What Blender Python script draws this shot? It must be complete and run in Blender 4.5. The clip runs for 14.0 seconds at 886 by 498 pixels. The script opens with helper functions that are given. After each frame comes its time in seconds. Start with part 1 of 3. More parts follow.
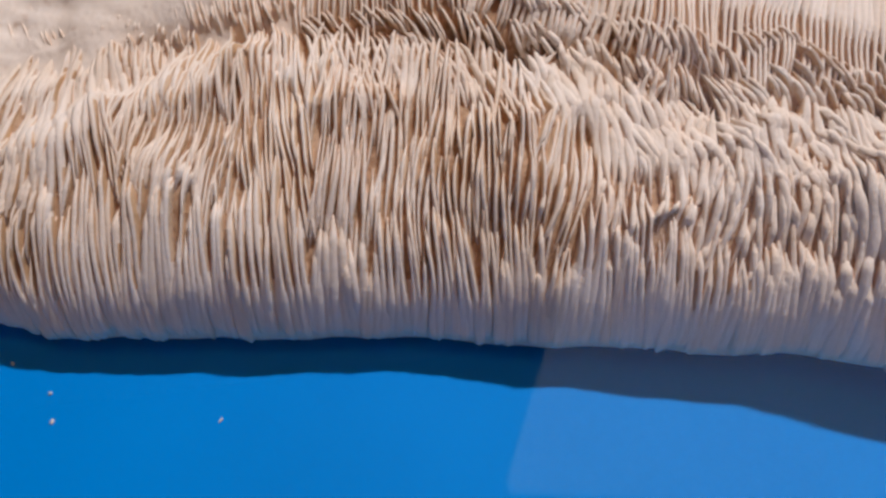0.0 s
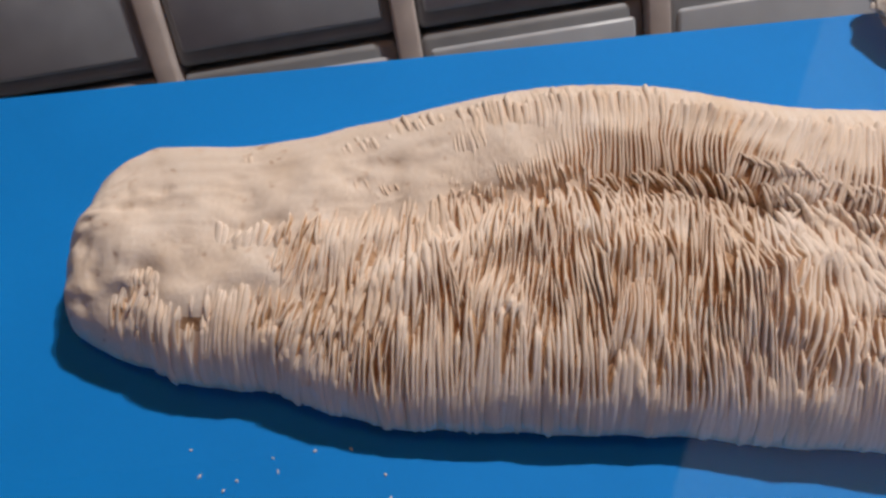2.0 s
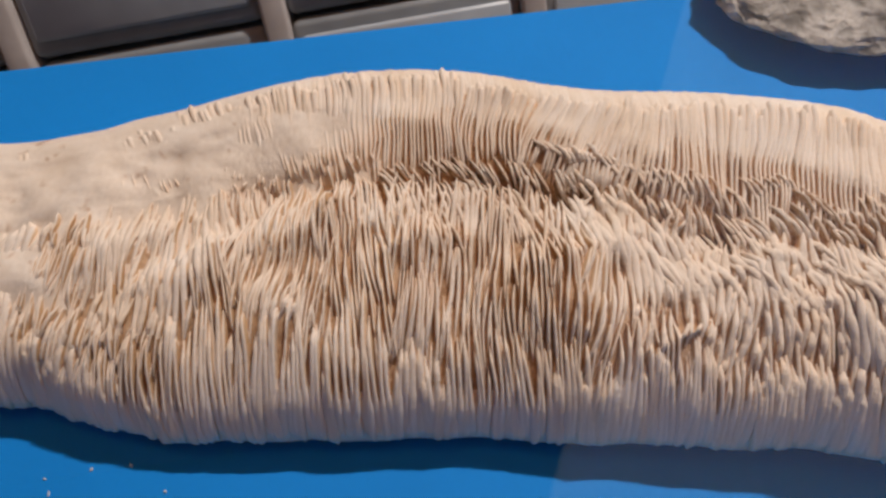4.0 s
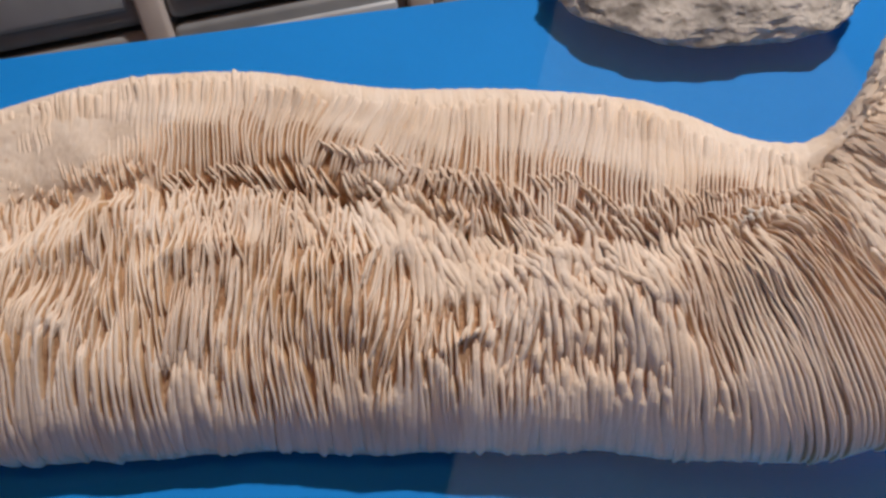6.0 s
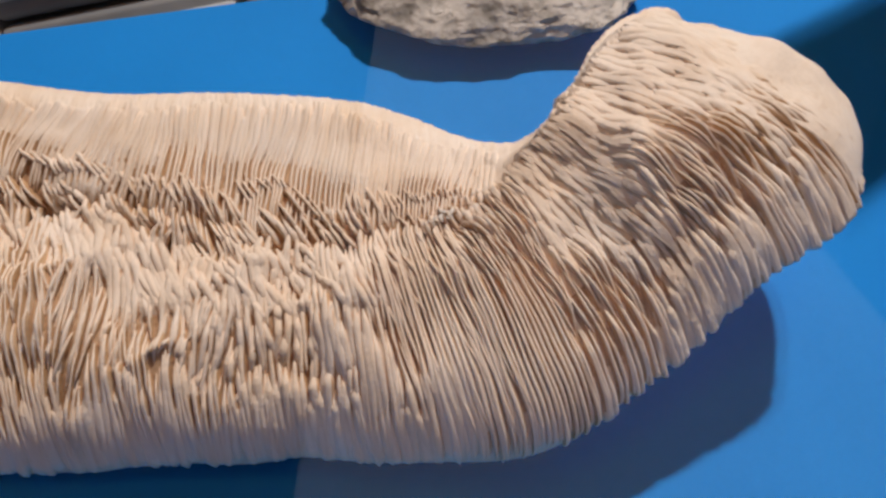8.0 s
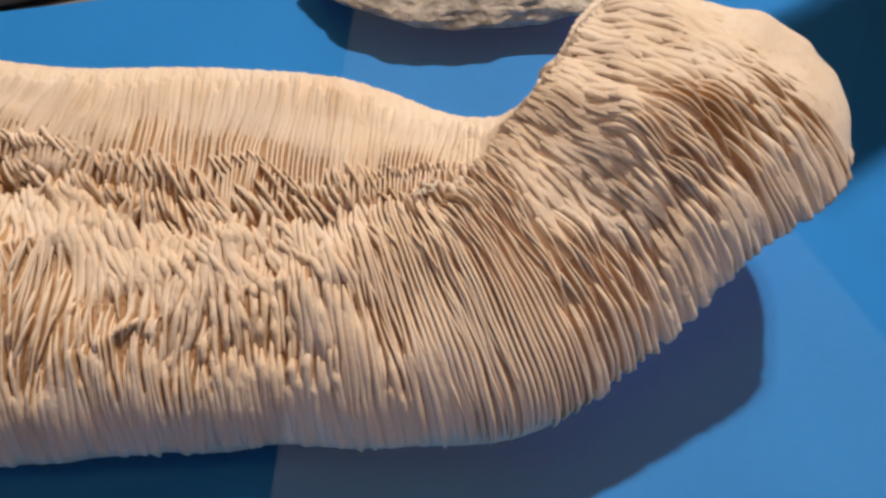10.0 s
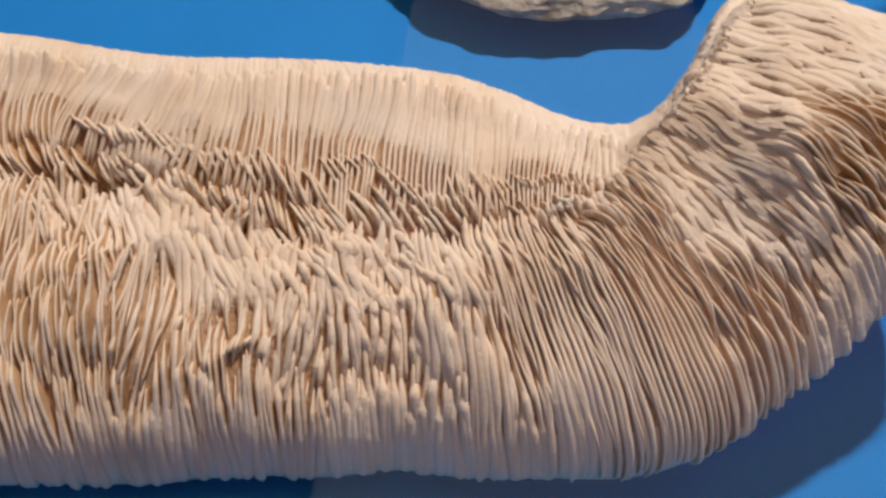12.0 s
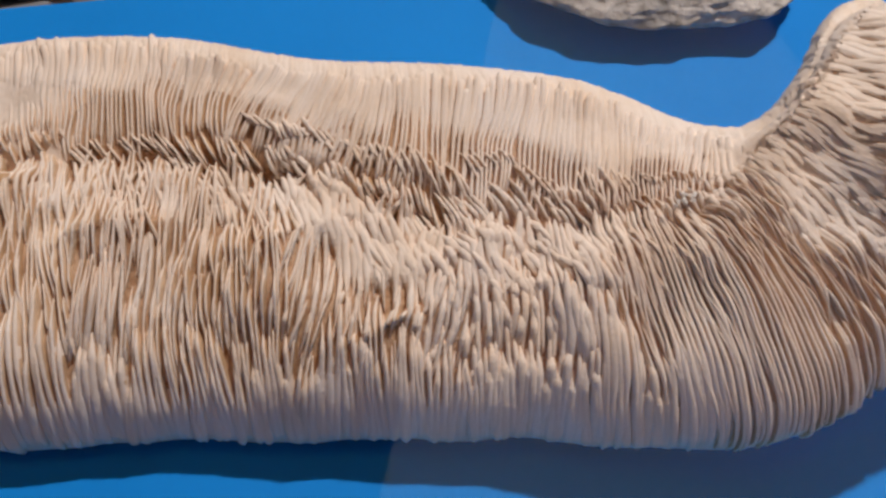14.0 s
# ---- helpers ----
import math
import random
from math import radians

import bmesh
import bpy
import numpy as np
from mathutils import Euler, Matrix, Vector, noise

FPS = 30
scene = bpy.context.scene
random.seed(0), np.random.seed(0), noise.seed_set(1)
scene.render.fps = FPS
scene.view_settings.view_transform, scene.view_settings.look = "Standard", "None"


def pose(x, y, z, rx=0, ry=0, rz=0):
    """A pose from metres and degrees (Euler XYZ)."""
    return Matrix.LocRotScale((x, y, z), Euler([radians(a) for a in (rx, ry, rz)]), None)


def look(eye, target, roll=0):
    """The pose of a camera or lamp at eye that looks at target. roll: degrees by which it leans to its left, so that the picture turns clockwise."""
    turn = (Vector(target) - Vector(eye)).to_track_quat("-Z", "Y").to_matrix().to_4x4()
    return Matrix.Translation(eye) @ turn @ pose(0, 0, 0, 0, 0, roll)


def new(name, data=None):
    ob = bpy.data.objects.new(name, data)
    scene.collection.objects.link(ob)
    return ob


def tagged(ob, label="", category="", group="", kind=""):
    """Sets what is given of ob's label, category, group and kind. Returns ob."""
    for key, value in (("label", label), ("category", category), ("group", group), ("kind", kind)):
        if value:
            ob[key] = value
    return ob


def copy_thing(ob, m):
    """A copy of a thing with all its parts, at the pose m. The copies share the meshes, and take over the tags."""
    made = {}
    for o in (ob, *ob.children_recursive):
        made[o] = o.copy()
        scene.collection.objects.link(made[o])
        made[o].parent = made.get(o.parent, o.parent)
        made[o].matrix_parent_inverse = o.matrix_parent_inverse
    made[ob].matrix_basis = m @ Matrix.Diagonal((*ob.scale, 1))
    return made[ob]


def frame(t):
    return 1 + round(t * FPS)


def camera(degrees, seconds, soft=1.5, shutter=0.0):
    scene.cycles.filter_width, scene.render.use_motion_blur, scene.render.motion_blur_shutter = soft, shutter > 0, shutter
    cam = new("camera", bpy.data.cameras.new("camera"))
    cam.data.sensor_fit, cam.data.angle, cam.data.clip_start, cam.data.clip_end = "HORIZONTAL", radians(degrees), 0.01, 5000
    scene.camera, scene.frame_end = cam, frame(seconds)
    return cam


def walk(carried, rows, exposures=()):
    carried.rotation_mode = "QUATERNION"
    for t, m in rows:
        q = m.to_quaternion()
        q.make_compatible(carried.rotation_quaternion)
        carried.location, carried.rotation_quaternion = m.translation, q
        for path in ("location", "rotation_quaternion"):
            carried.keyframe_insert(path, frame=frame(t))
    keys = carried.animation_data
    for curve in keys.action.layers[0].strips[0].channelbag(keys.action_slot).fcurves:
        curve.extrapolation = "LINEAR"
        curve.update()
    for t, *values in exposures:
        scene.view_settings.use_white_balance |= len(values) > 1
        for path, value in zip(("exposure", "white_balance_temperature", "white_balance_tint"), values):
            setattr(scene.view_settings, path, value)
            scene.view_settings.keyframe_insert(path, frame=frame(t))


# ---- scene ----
cam = camera(62.0, 14.0, soft=2.9)
PATH = [
    (0, (0.00565, -0.15430, 0.20074), (0.02135, -0.01107, -0.06239), -1.40),
    (0.5, (-0.00859, -0.14645, 0.23587), (0.00576, 0.01009, -0.01964), -3.09),
    (1, (-0.03090, -0.14785, 0.25429), (-0.02560, 0.01920, 0.00516), -5.56),
    (1.5, (-0.06816, -0.15793, 0.25735), (-0.07334, 0.01280, 0.01072), -7.41),
    (2, (-0.07177, -0.15894, 0.25657), (-0.06989, 0.01073, 0.00917), -5.20),
    (2.5, (-0.07035, -0.15518, 0.25075), (-0.05882, 0.00543, -0.00238), -2.36),
    (3, (-0.03597, -0.15735, 0.24685), (-0.02911, 0.01036, -0.00180), -3.86),
    (3.2, (-0.02941, -0.15339, 0.24775), (-0.01968, 0.01112, -0.00293), -3.27),
    (5.3, (0.02124, -0.15930, 0.23500), (0.04463, 0.00444, -0.01528), -1.81),
    (5.5, (0.02822, -0.15862, 0.23626), (0.05237, 0.00369, -0.01489), -1.70),
    (6, (0.04774, -0.16008, 0.23664), (0.07670, 0.00272, -0.01367), -0.75),
    (6.5, (0.07547, -0.16193, 0.23576), (0.10734, -0.00296, -0.01666), -0.12),
    (7, (0.07966, -0.16109, 0.23874), (0.11617, -0.00205, -0.01300), 1.08),
    (7.5, (0.10769, -0.16692, 0.23754), (0.15343, -0.01044, -0.01429), 3.46),
    (7.7, (0.12308, -0.17171, 0.23700), (0.16968, -0.01465, -0.01432), 3.34),
    (10, (0.12026, -0.17690, 0.22396), (0.17847, -0.01788, -0.02367), 5.52),
    (10.5, (0.11530, -0.16955, 0.21411), (0.17331, -0.01631, -0.03719), 6.28),
    (11, (0.10535, -0.16162, 0.20729), (0.16138, -0.01251, -0.04692), 6.50),
    (11.5, (0.09207, -0.15198, 0.20899), (0.14742, -0.00214, -0.04495), 6.78),
    (12, (0.09069, -0.15009, 0.21491), (0.14795, 0.00038, -0.03823), 7.90),
    (12.5, (0.09118, -0.15499, 0.21784), (0.14640, -0.00263, -0.03462), 7.37),
    (13, (0.08665, -0.15683, 0.21946), (0.14114, -0.00322, -0.03240), 7.25),
    (13.5, (0.07952, -0.15946, 0.22230), (0.13167, -0.00378, -0.02879), 6.69),
    (14, (0.05551, -0.15720, 0.22916), (0.10274, -0.00417, -0.02452), 5.98),
]
EXPOSURES = [(0, 0.15, 5800, 10), (0.5, 0.17, 5950, 10), (1.5, 0.10, 6300, 10), (3, 0.06, 6550, 10), (7.5, 0.03, 6500, 10), (10, 0.08, 7700, 10), (11, 0.06, 7600, 10), (12.5, 0.05, 6600, 10), (14, 0.0, 6300, 10)]
walk(cam, [(t, look(eye, target, roll)) for t, eye, target, roll in PATH], EXPOSURES)

# ---- light ----
world = bpy.data.worlds.new("room_air")
scene.world = world
world.use_nodes = True
world.node_tree.nodes["Background"].inputs[0].default_value = (0.90, 0.80, 0.74, 1)
world.node_tree.nodes["Background"].inputs[1].default_value = 0.005


def lamp(name, kind, place, target, power, colour, size, cone=60):
    data = bpy.data.lights.new(name, kind)
    data.energy, data.color = power, colour
    if kind == "SPOT":
        data.shadow_soft_size, data.spot_size, data.spot_blend = size, radians(cone), 0.4
    else:
        data.shape, data.size = "DISK", size
    ob = new(name, data)
    ob.matrix_world = look(place, target)
    return ob


lamp("case_spot", "SPOT", (0.77, 0.77, 1.664), (0.05, -0.03, 0.0), 96, (1.0, 0.925, 0.87), 0.029, 125)
lamp("case_spot", "SPOT", (0.66, 0.80, 1.70), (0.05, -0.03, 0.0), 30, (1.0, 0.91, 0.84), 0.029, 125)
# weak fill added on the left to lift the block wall and worn end
lamp("left_fill", "AREA", (-1.8, 0.5, 1.5), (0.0, -0.1, 0.0), 0.45, (1.0, 0.82, 0.70), 0.9)
# added orange fill from overhead, warms the coral's shaded sides, not the blue board
lamp("warm_top_fill", "AREA", (0.05, 0.10, 2.35), (0.08, -0.05, 0.0), 5.4, (1.0, 0.38, 0.10), 0.45)
# added front fill for the coral's near side, placed outside the glass reflection
lamp("front_fill", "AREA", (0.25, -1.50, 0.52), (0.08, -0.06, 0.04), 0.45, (1.0, 0.70, 0.54), 0.6)


# ---- materials ----
def material(name, rough=0.8, metal=0.0):
    m = bpy.data.materials.new(name)
    m.use_nodes = True
    n = m.node_tree.nodes
    b = n["Principled BSDF"]
    b.inputs["Roughness"].default_value, b.inputs["Metallic"].default_value = rough, metal
    return m, m.node_tree, b


def noise_node(tree, scale, detail=4.0, rough=0.55):
    tc = tree.nodes.new("ShaderNodeTexCoord")
    t = tree.nodes.new("ShaderNodeTexNoise")
    t.inputs["Scale"].default_value, t.inputs["Detail"].default_value, t.inputs["Roughness"].default_value = scale, detail, rough
    tree.links.new(tc.outputs["Object"], t.inputs["Vector"])
    return t


def ramp(tree, source, stops):
    r = tree.nodes.new("ShaderNodeValToRGB")
    while len(r.color_ramp.elements) < len(stops):
        r.color_ramp.elements.new(0.5)
    for e, (p, c) in zip(r.color_ramp.elements, stops):
        e.position, e.color = p, (*c, 1)
    tree.links.new(source, r.inputs[0])
    return r.outputs[0]


def mix(tree, fac, a, b, mode="MIX"):
    m = tree.nodes.new("ShaderNodeMix")
    m.data_type, m.blend_type = "RGBA", mode
    for sock, v in ((m.inputs[0], fac), (m.inputs[6], a), (m.inputs[7], b)):
        if hasattr(v, "is_output"):
            tree.links.new(v, sock)
        else:
            sock.default_value = v if isinstance(v, (int, float)) else (*v, 1)
    return m.outputs[2]


def bump(tree, bsdf, heights, strength, distance):
    last = None
    for h, s, d in zip(heights, strength, distance):
        b = tree.nodes.new("ShaderNodeBump")
        b.inputs["Strength"].default_value, b.inputs["Distance"].default_value = s, d
        tree.links.new(h, b.inputs["Height"])
        if last:
            tree.links.new(last, b.inputs["Normal"])
        last = b.outputs[0]
    tree.links.new(last, bsdf.inputs["Normal"])


def coral_material(name, own_random, stain_and_shade=False):
    m, t, b = material(name, 0.78)
    fine, broad = noise_node(t, 900, 3), noise_node(t, 38, 5)
    base = ramp(t, broad.outputs[0], [(0.30, (0.88, 0.74, 0.60)), (0.48, (0.92, 0.81, 0.70)), (0.68, (0.93, 0.85, 0.77))])
    # root brown: real stain, with the warm shade of the grooves coloured in
    if stain_and_shade:
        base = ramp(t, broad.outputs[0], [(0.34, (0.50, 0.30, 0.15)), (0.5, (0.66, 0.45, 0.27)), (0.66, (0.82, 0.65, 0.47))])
    if own_random:
        r = t.nodes.new("ShaderNodeObjectInfo").outputs["Random"]
    else:
        r = t.nodes.new("ShaderNodeNewGeometry").outputs["Random Per Island"]
    tone = ramp(t, r, [(0.0, (0.94, 0.91, 0.87)), (0.5, (0.98, 0.97, 0.96)), (1.0, (1.0, 1.0, 1.0))])
    c = mix(t, 1.0, base, tone, "MULTIPLY")
    grain = ramp(t, fine.outputs[0], [(0.3, (0.92, 0.90, 0.87)), (0.6, (1, 1, 1))])
    b.inputs["Specular IOR Level"].default_value = 0.25
    t.links.new(mix(t, 0.7, c, grain, "MULTIPLY"), b.inputs["Base Color"])
    bump(t, b, [fine.outputs[0]], [0.5], [0.0006])
    return m


M_SEPTUM = coral_material("coral_septum", True)
M_SEPTA = coral_material("coral_septa", False)
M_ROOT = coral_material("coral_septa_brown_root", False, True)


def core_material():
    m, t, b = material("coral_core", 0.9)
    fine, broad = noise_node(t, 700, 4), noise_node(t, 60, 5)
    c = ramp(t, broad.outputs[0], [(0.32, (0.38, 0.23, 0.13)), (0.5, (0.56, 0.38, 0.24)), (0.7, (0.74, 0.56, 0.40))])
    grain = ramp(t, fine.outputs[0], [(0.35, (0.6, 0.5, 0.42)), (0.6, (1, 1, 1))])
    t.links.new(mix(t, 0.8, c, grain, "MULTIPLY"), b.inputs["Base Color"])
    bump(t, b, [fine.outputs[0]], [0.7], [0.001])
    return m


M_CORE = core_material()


def worn_material():
    m, t, b = material("coral_worn", 0.8)
    fine, broad = noise_node(t, 600, 4), noise_node(t, 45, 5)
    c = ramp(t, broad.outputs[0], [(0.3, (0.83, 0.71, 0.59)), (0.55, (0.89, 0.79, 0.69)), (0.75, (0.92, 0.85, 0.77))])
    grain = ramp(t, fine.outputs[0], [(0.3, (0.9, 0.87, 0.83)), (0.6, (1, 1, 1))])
    pits = noise_node(t, 170, 2)
    holes = ramp(t, pits.outputs[0], [(0.25, (0.72, 0.60, 0.50)), (0.36, (1, 1, 1))])
    c = mix(t, 1.0, mix(t, 0.7, c, grain, "MULTIPLY"), holes, "MULTIPLY")
    t.links.new(c, b.inputs["Base Color"])
    bump(t, b, [broad.outputs[0], pits.outputs[0], fine.outputs[0]], [0.5, 0.25, 0.5], [0.003, 0.0012, 0.0006])
    return m


M_WORN = worn_material()


def board_material():
    m, t, b = material("blue_felt_board", 0.7)
    b.inputs["Specular IOR Level"].default_value = 0.2
    broad, fine = noise_node(t, 9, 4), noise_node(t, 1100, 3)
    c = ramp(t, broad.outputs[0], [(0.3, (0.002, 0.250, 0.76)), (0.7, (0.003, 0.287, 0.86))])
    grain = ramp(t, fine.outputs[0], [(0.35, (0.70, 0.76, 0.82)), (0.65, (1, 1, 1))])
    t.links.new(mix(t, 0.8, c, grain, "MULTIPLY"), b.inputs["Base Color"])
    bump(t, b, [fine.outputs[0]], [0.35], [0.0004])
    return m


M_BOARD = board_material()


def stone_material():
    m, t, b = material("pale_coral_rock", 0.75)
    broad, mid, fine = noise_node(t, 26, 5), noise_node(t, 110, 5), noise_node(t, 420, 3)
    c = ramp(t, broad.outputs[0], [(0.34, (0.22, 0.20, 0.18)), (0.48, (0.48, 0.45, 0.42)), (0.64, (0.68, 0.64, 0.59))])
    d = ramp(t, mid.outputs[0], [(0.36, (0.35, 0.33, 0.30)), (0.55, (1, 1, 1))])
    t.links.new(mix(t, 0.8, c, d, "MULTIPLY"), b.inputs["Base Color"])
    bump(t, b, [mid.outputs[0], fine.outputs[0]], [0.8, 0.6], [0.006, 0.0015])
    return m


M_STONE = stone_material()


def plain(name, colour, dark, scale, rough, relief=0.0005):
    m, t, b = material(name, rough)
    n = noise_node(t, scale, 5)
    t.links.new(ramp(t, n.outputs[0], [(0.3, dark), (0.7, colour)]), b.inputs["Base Color"])
    bump(t, b, [n.outputs[0]], [0.4], [relief])
    return m


M_PANE = plain("dark_block_glass", (0.52, 0.57, 0.62), (0.42, 0.46, 0.51), 30, 0.3)
M_RIM = plain("grey_block_rim", (0.30, 0.32, 0.34), (0.22, 0.24, 0.26), 40, 0.5)
M_GROUT = plain("pale_grout", (0.62, 0.56, 0.53), (0.48, 0.43, 0.41), 60, 0.85)
M_WALL = plain("grey_room_wall", (0.30, 0.30, 0.31), (0.26, 0.26, 0.27), 4, 0.85)
M_CEIL = plain("off_white_ceiling", (0.6, 0.6, 0.6), (0.55, 0.55, 0.55), 4, 0.9)
M_FLOOR = plain("dark_room_floor", (0.12, 0.115, 0.11), (0.09, 0.09, 0.085), 6, 0.5)
M_CRUMB = plain("white_crumb", (0.80, 0.78, 0.74), (0.70, 0.67, 0.62), 300, 0.8)


# ---- building helpers ----
def part(name, bm, mat, parent=None, label="", smooth=True):
    me = bpy.data.meshes.new(name)
    bm.to_mesh(me)
    bm.free()
    me.materials.append(mat)
    if smooth:
        me.shade_smooth()
    ob = new(name, me)
    ob.parent = parent
    return tagged(ob, label) if label else ob


def from_arrays(name, verts, faces, mat, parent=None, smooth=True, roots=None):
    me = bpy.data.meshes.new(name)
    me.from_pydata([tuple(v) for v in verts], [], [tuple(f) for f in faces])
    me.materials.append(mat)
    if smooth:
        me.shade_smooth()
    me.update()
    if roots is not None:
        # the root strip of each plate takes the second material, stain and groove shade
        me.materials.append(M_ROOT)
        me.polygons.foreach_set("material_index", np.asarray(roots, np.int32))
    ob = new(name, me)
    ob.parent = parent
    return ob


def box(x0, x1, y0, y1, z0, z1, bevel=0.0, segments=2):
    bm = bmesh.new()
    bmesh.ops.create_cube(bm, size=1.0)
    for v in bm.verts:
        v.co = ((x0 + x1) / 2 + v.co.x * (x1 - x0), (y0 + y1) / 2 + v.co.y * (y1 - y0), (z0 + z1) / 2 + v.co.z * (z1 - z0))
    if bevel:
        bmesh.ops.bevel(bm, geom=bm.edges[:], offset=bevel, segments=segments, affect="EDGES", profile=0.5)
    return bm


# ---- the room shell ----
tagged(part("floor", box(-2.2, 2.6, -2.6, 0.6, -0.92, -0.86), M_FLOOR, smooth=False), "dark smooth room floor under the display", "floor", kind="structure")
tagged(part("ceiling", box(-2.2, 2.6, -2.6, 2.0, 2.6, 2.68), M_CEIL, smooth=False), "plain off-white ceiling above the display", "ceiling", kind="structure")
tagged(part("wall_south", box(-2.2, 2.6, -2.68, -2.6, -0.86, 2.6), M_WALL, smooth=False), "plain grey painted room wall", "wall", kind="structure")
tagged(part("wall_west", box(-2.28, -2.2, -2.6, 2.0, -0.86, 2.6), M_WALL, smooth=False), "plain grey painted room wall", "wall", kind="structure")
tagged(part("wall_east", box(2.6, 2.68, -2.6, 2.0, -0.86, 2.6), M_WALL, smooth=False), "plain grey painted room wall", "wall", kind="structure")
tagged(part("wall_north", box(-2.2, 2.6, 2.0, 2.08, -0.86, 2.6), M_WALL, smooth=False), "plain grey painted wall behind the display", "wall", kind="structure")

# glass block screen behind and below the board, leaning back
PITCH, RAIL = 0.192, -0.012
screen = tagged(new("wall_blocks"), "low wall of dark glass blocks with pale grout bars", "wall", kind="structure")
screen.matrix_world = pose(-0.080, 0.310, -0.110, -31, -4.6, 0)
for i in range(-6, 9):
    x = i * PITCH
    part("grout_bar", box(x - 0.0095, x + 0.0095, -0.008, 0.05, -0.42, 0.30, 0.003), M_GROUT, screen)
    for row in range(-2, 2):
        z0 = RAIL + row * PITCH
        cell = part("glass_block", box(x + 0.0095, x + PITCH - 0.0095, 0.0, 0.05, z0 + 0.002, z0 + PITCH - 0.002, 0.006), M_RIM, screen)
        part("pane", box(x + 0.016, x + PITCH - 0.016, -0.003, 0.004, z0 + 0.014, z0 + PITCH - 0.014, 0.003), M_PANE, cell)
part("backing", box(-1.2, 1.8, 0.05, 0.07, -0.42, 0.30), M_WALL, screen, smooth=False)

# sloping glass of the case, and an added panel that it mirrors as a pale veil
pane_m = bpy.data.materials.new("clear_case_glass")
pane_m.use_nodes = True
pt = pane_m.node_tree
pt.nodes.remove(pt.nodes["Principled BSDF"])
clear, gloss = pt.nodes.new("ShaderNodeBsdfTransparent"), pt.nodes.new("ShaderNodeBsdfGlossy")
gloss.inputs["Roughness"].default_value = 0.004
facing, both = pt.nodes.new("ShaderNodeLayerWeight"), pt.nodes.new("ShaderNodeMixShader")
facing.inputs[0].default_value = 0.5
steep, share = pt.nodes.new("ShaderNodeMath"), pt.nodes.new("ShaderNodeMath")
steep.operation, share.operation = "POWER", "MULTIPLY_ADD"
steep.inputs[1].default_value, share.inputs[1].default_value, share.inputs[2].default_value = 5.0, 0.96, 0.04
pt.links.new(facing.outputs["Facing"], steep.inputs[0])
pt.links.new(steep.outputs[0], share.inputs[0])
pt.links.new(share.outputs[0], both.inputs[0])
pt.links.new(clear.outputs[0], both.inputs[1])
pt.links.new(gloss.outputs[0], both.inputs[2])
pt.links.new(both.outputs[0], pt.nodes["Material Output"].inputs[0])
glass = part("case_glass", box(-0.75, 0.95, -0.32, 0.50, -0.0015, 0.0015), pane_m, smooth=False)
glass.matrix_world = pose(0.0, -0.11, 0.16, 32.7, 0, 0)
glass.visible_shadow = False
tagged(glass, "clear sloping glass of the display case", "glass pane", kind="structure")
# glow added so that the mirrored panel veils the right side of the view
glow, gt, gb = material("veil_glow", 0.6)
gb.inputs["Base Color"].default_value = (0.55, 0.5, 0.47, 1)
gn = noise_node(gt, 5, 3)
gt.links.new(ramp(gt, gn.outputs[0], [(0.3, (0.90, 0.78, 0.72)), (0.7, (1.0, 0.90, 0.84))]), gb.inputs["Emission Color"])
gb.inputs["Emission Strength"].default_value = 0.30
bm = bmesh.new()
low_side = [bm.verts.new(p) for p in ((0.202, -0.139, 0.540), (0.292, -0.146, 0.522), (0.571, -0.527, 0.291), (0.055, -0.503, 0.384))]
high_side = [bm.verts.new(v.co + Vector((0.0, -0.010, 0.017))) for v in low_side]
bm.faces.new(low_side)
bm.faces.new(high_side[::-1])
for i in range(4):
    bm.faces.new((low_side[i], high_side[i], high_side[(i + 1) % 4], low_side[(i + 1) % 4]))
bmesh.ops.recalc_face_normals(bm, faces=bm.faces[:])
panel = tagged(part("ceiling_panel", bm, glow, smooth=False), "unseen glowing panel added to give the case glass its pale reflection", "light panel", kind="structure")
# added cords, only to hold the panel up
for x, y, z in ((0.245, -0.16, 0.545), (0.12, -0.46, 0.42), (0.5, -0.46, 0.36)):
    part("cord", box(x - 0.0004, x + 0.0004, y - 0.0004, y + 0.0004, z, 2.6), M_FLOOR, panel, smooth=False)

# the board
tagged(part("display_board", box(-0.75, 0.95, -0.55, 0.1385, -0.03, 0.0, 0.002), M_BOARD, smooth=False), "blue felt-covered display board under the corals", "display board", kind="structure")

tagged(part("plinth", box(-0.70, 0.90, -0.50, 0.09, -0.86, -0.03, 0.004), M_WALL, smooth=False), "plain grey plinth under the blue display board", "plinth", kind="structure")

# unseen bar above, off to the side, added to shade the board behind the coral's raised end
rail = part("shadow_bar", box(0.0, 2.25, -0.037, 0.037, -0.006, 0.006, 0.003), M_RIM)
rail.matrix_world = pose(0.362, 0.108, 0.250, 0, 0, 18)
tagged(rail, "unseen bar added high in the case to shade the board", "rail", kind="structure")

# ---- the long coral ----
DM = 0.1


def curve3(points):
    """A smooth curve through evenly keyed points, as a function of 0..1."""
    p = np.array(points, float)
    p = np.vstack([2 * p[0] - p[1], p, 2 * p[-1] - p[-2]])
    last = len(p) - 3

    def at(u):
        s = np.clip(np.asarray(u, float), 0, 1) * last
        i = np.minimum(s.astype(int), last - 1)
        f = (s - i)[..., None]
        a, b, c, d = p[i], p[i + 1], p[i + 2], p[i + 3]
        return 0.5 * (2 * b + (c - a) * f + (2 * a - 5 * b + 4 * c - d) * f**2 + (3 * b - a - 3 * c + d) * f**3)

    return at


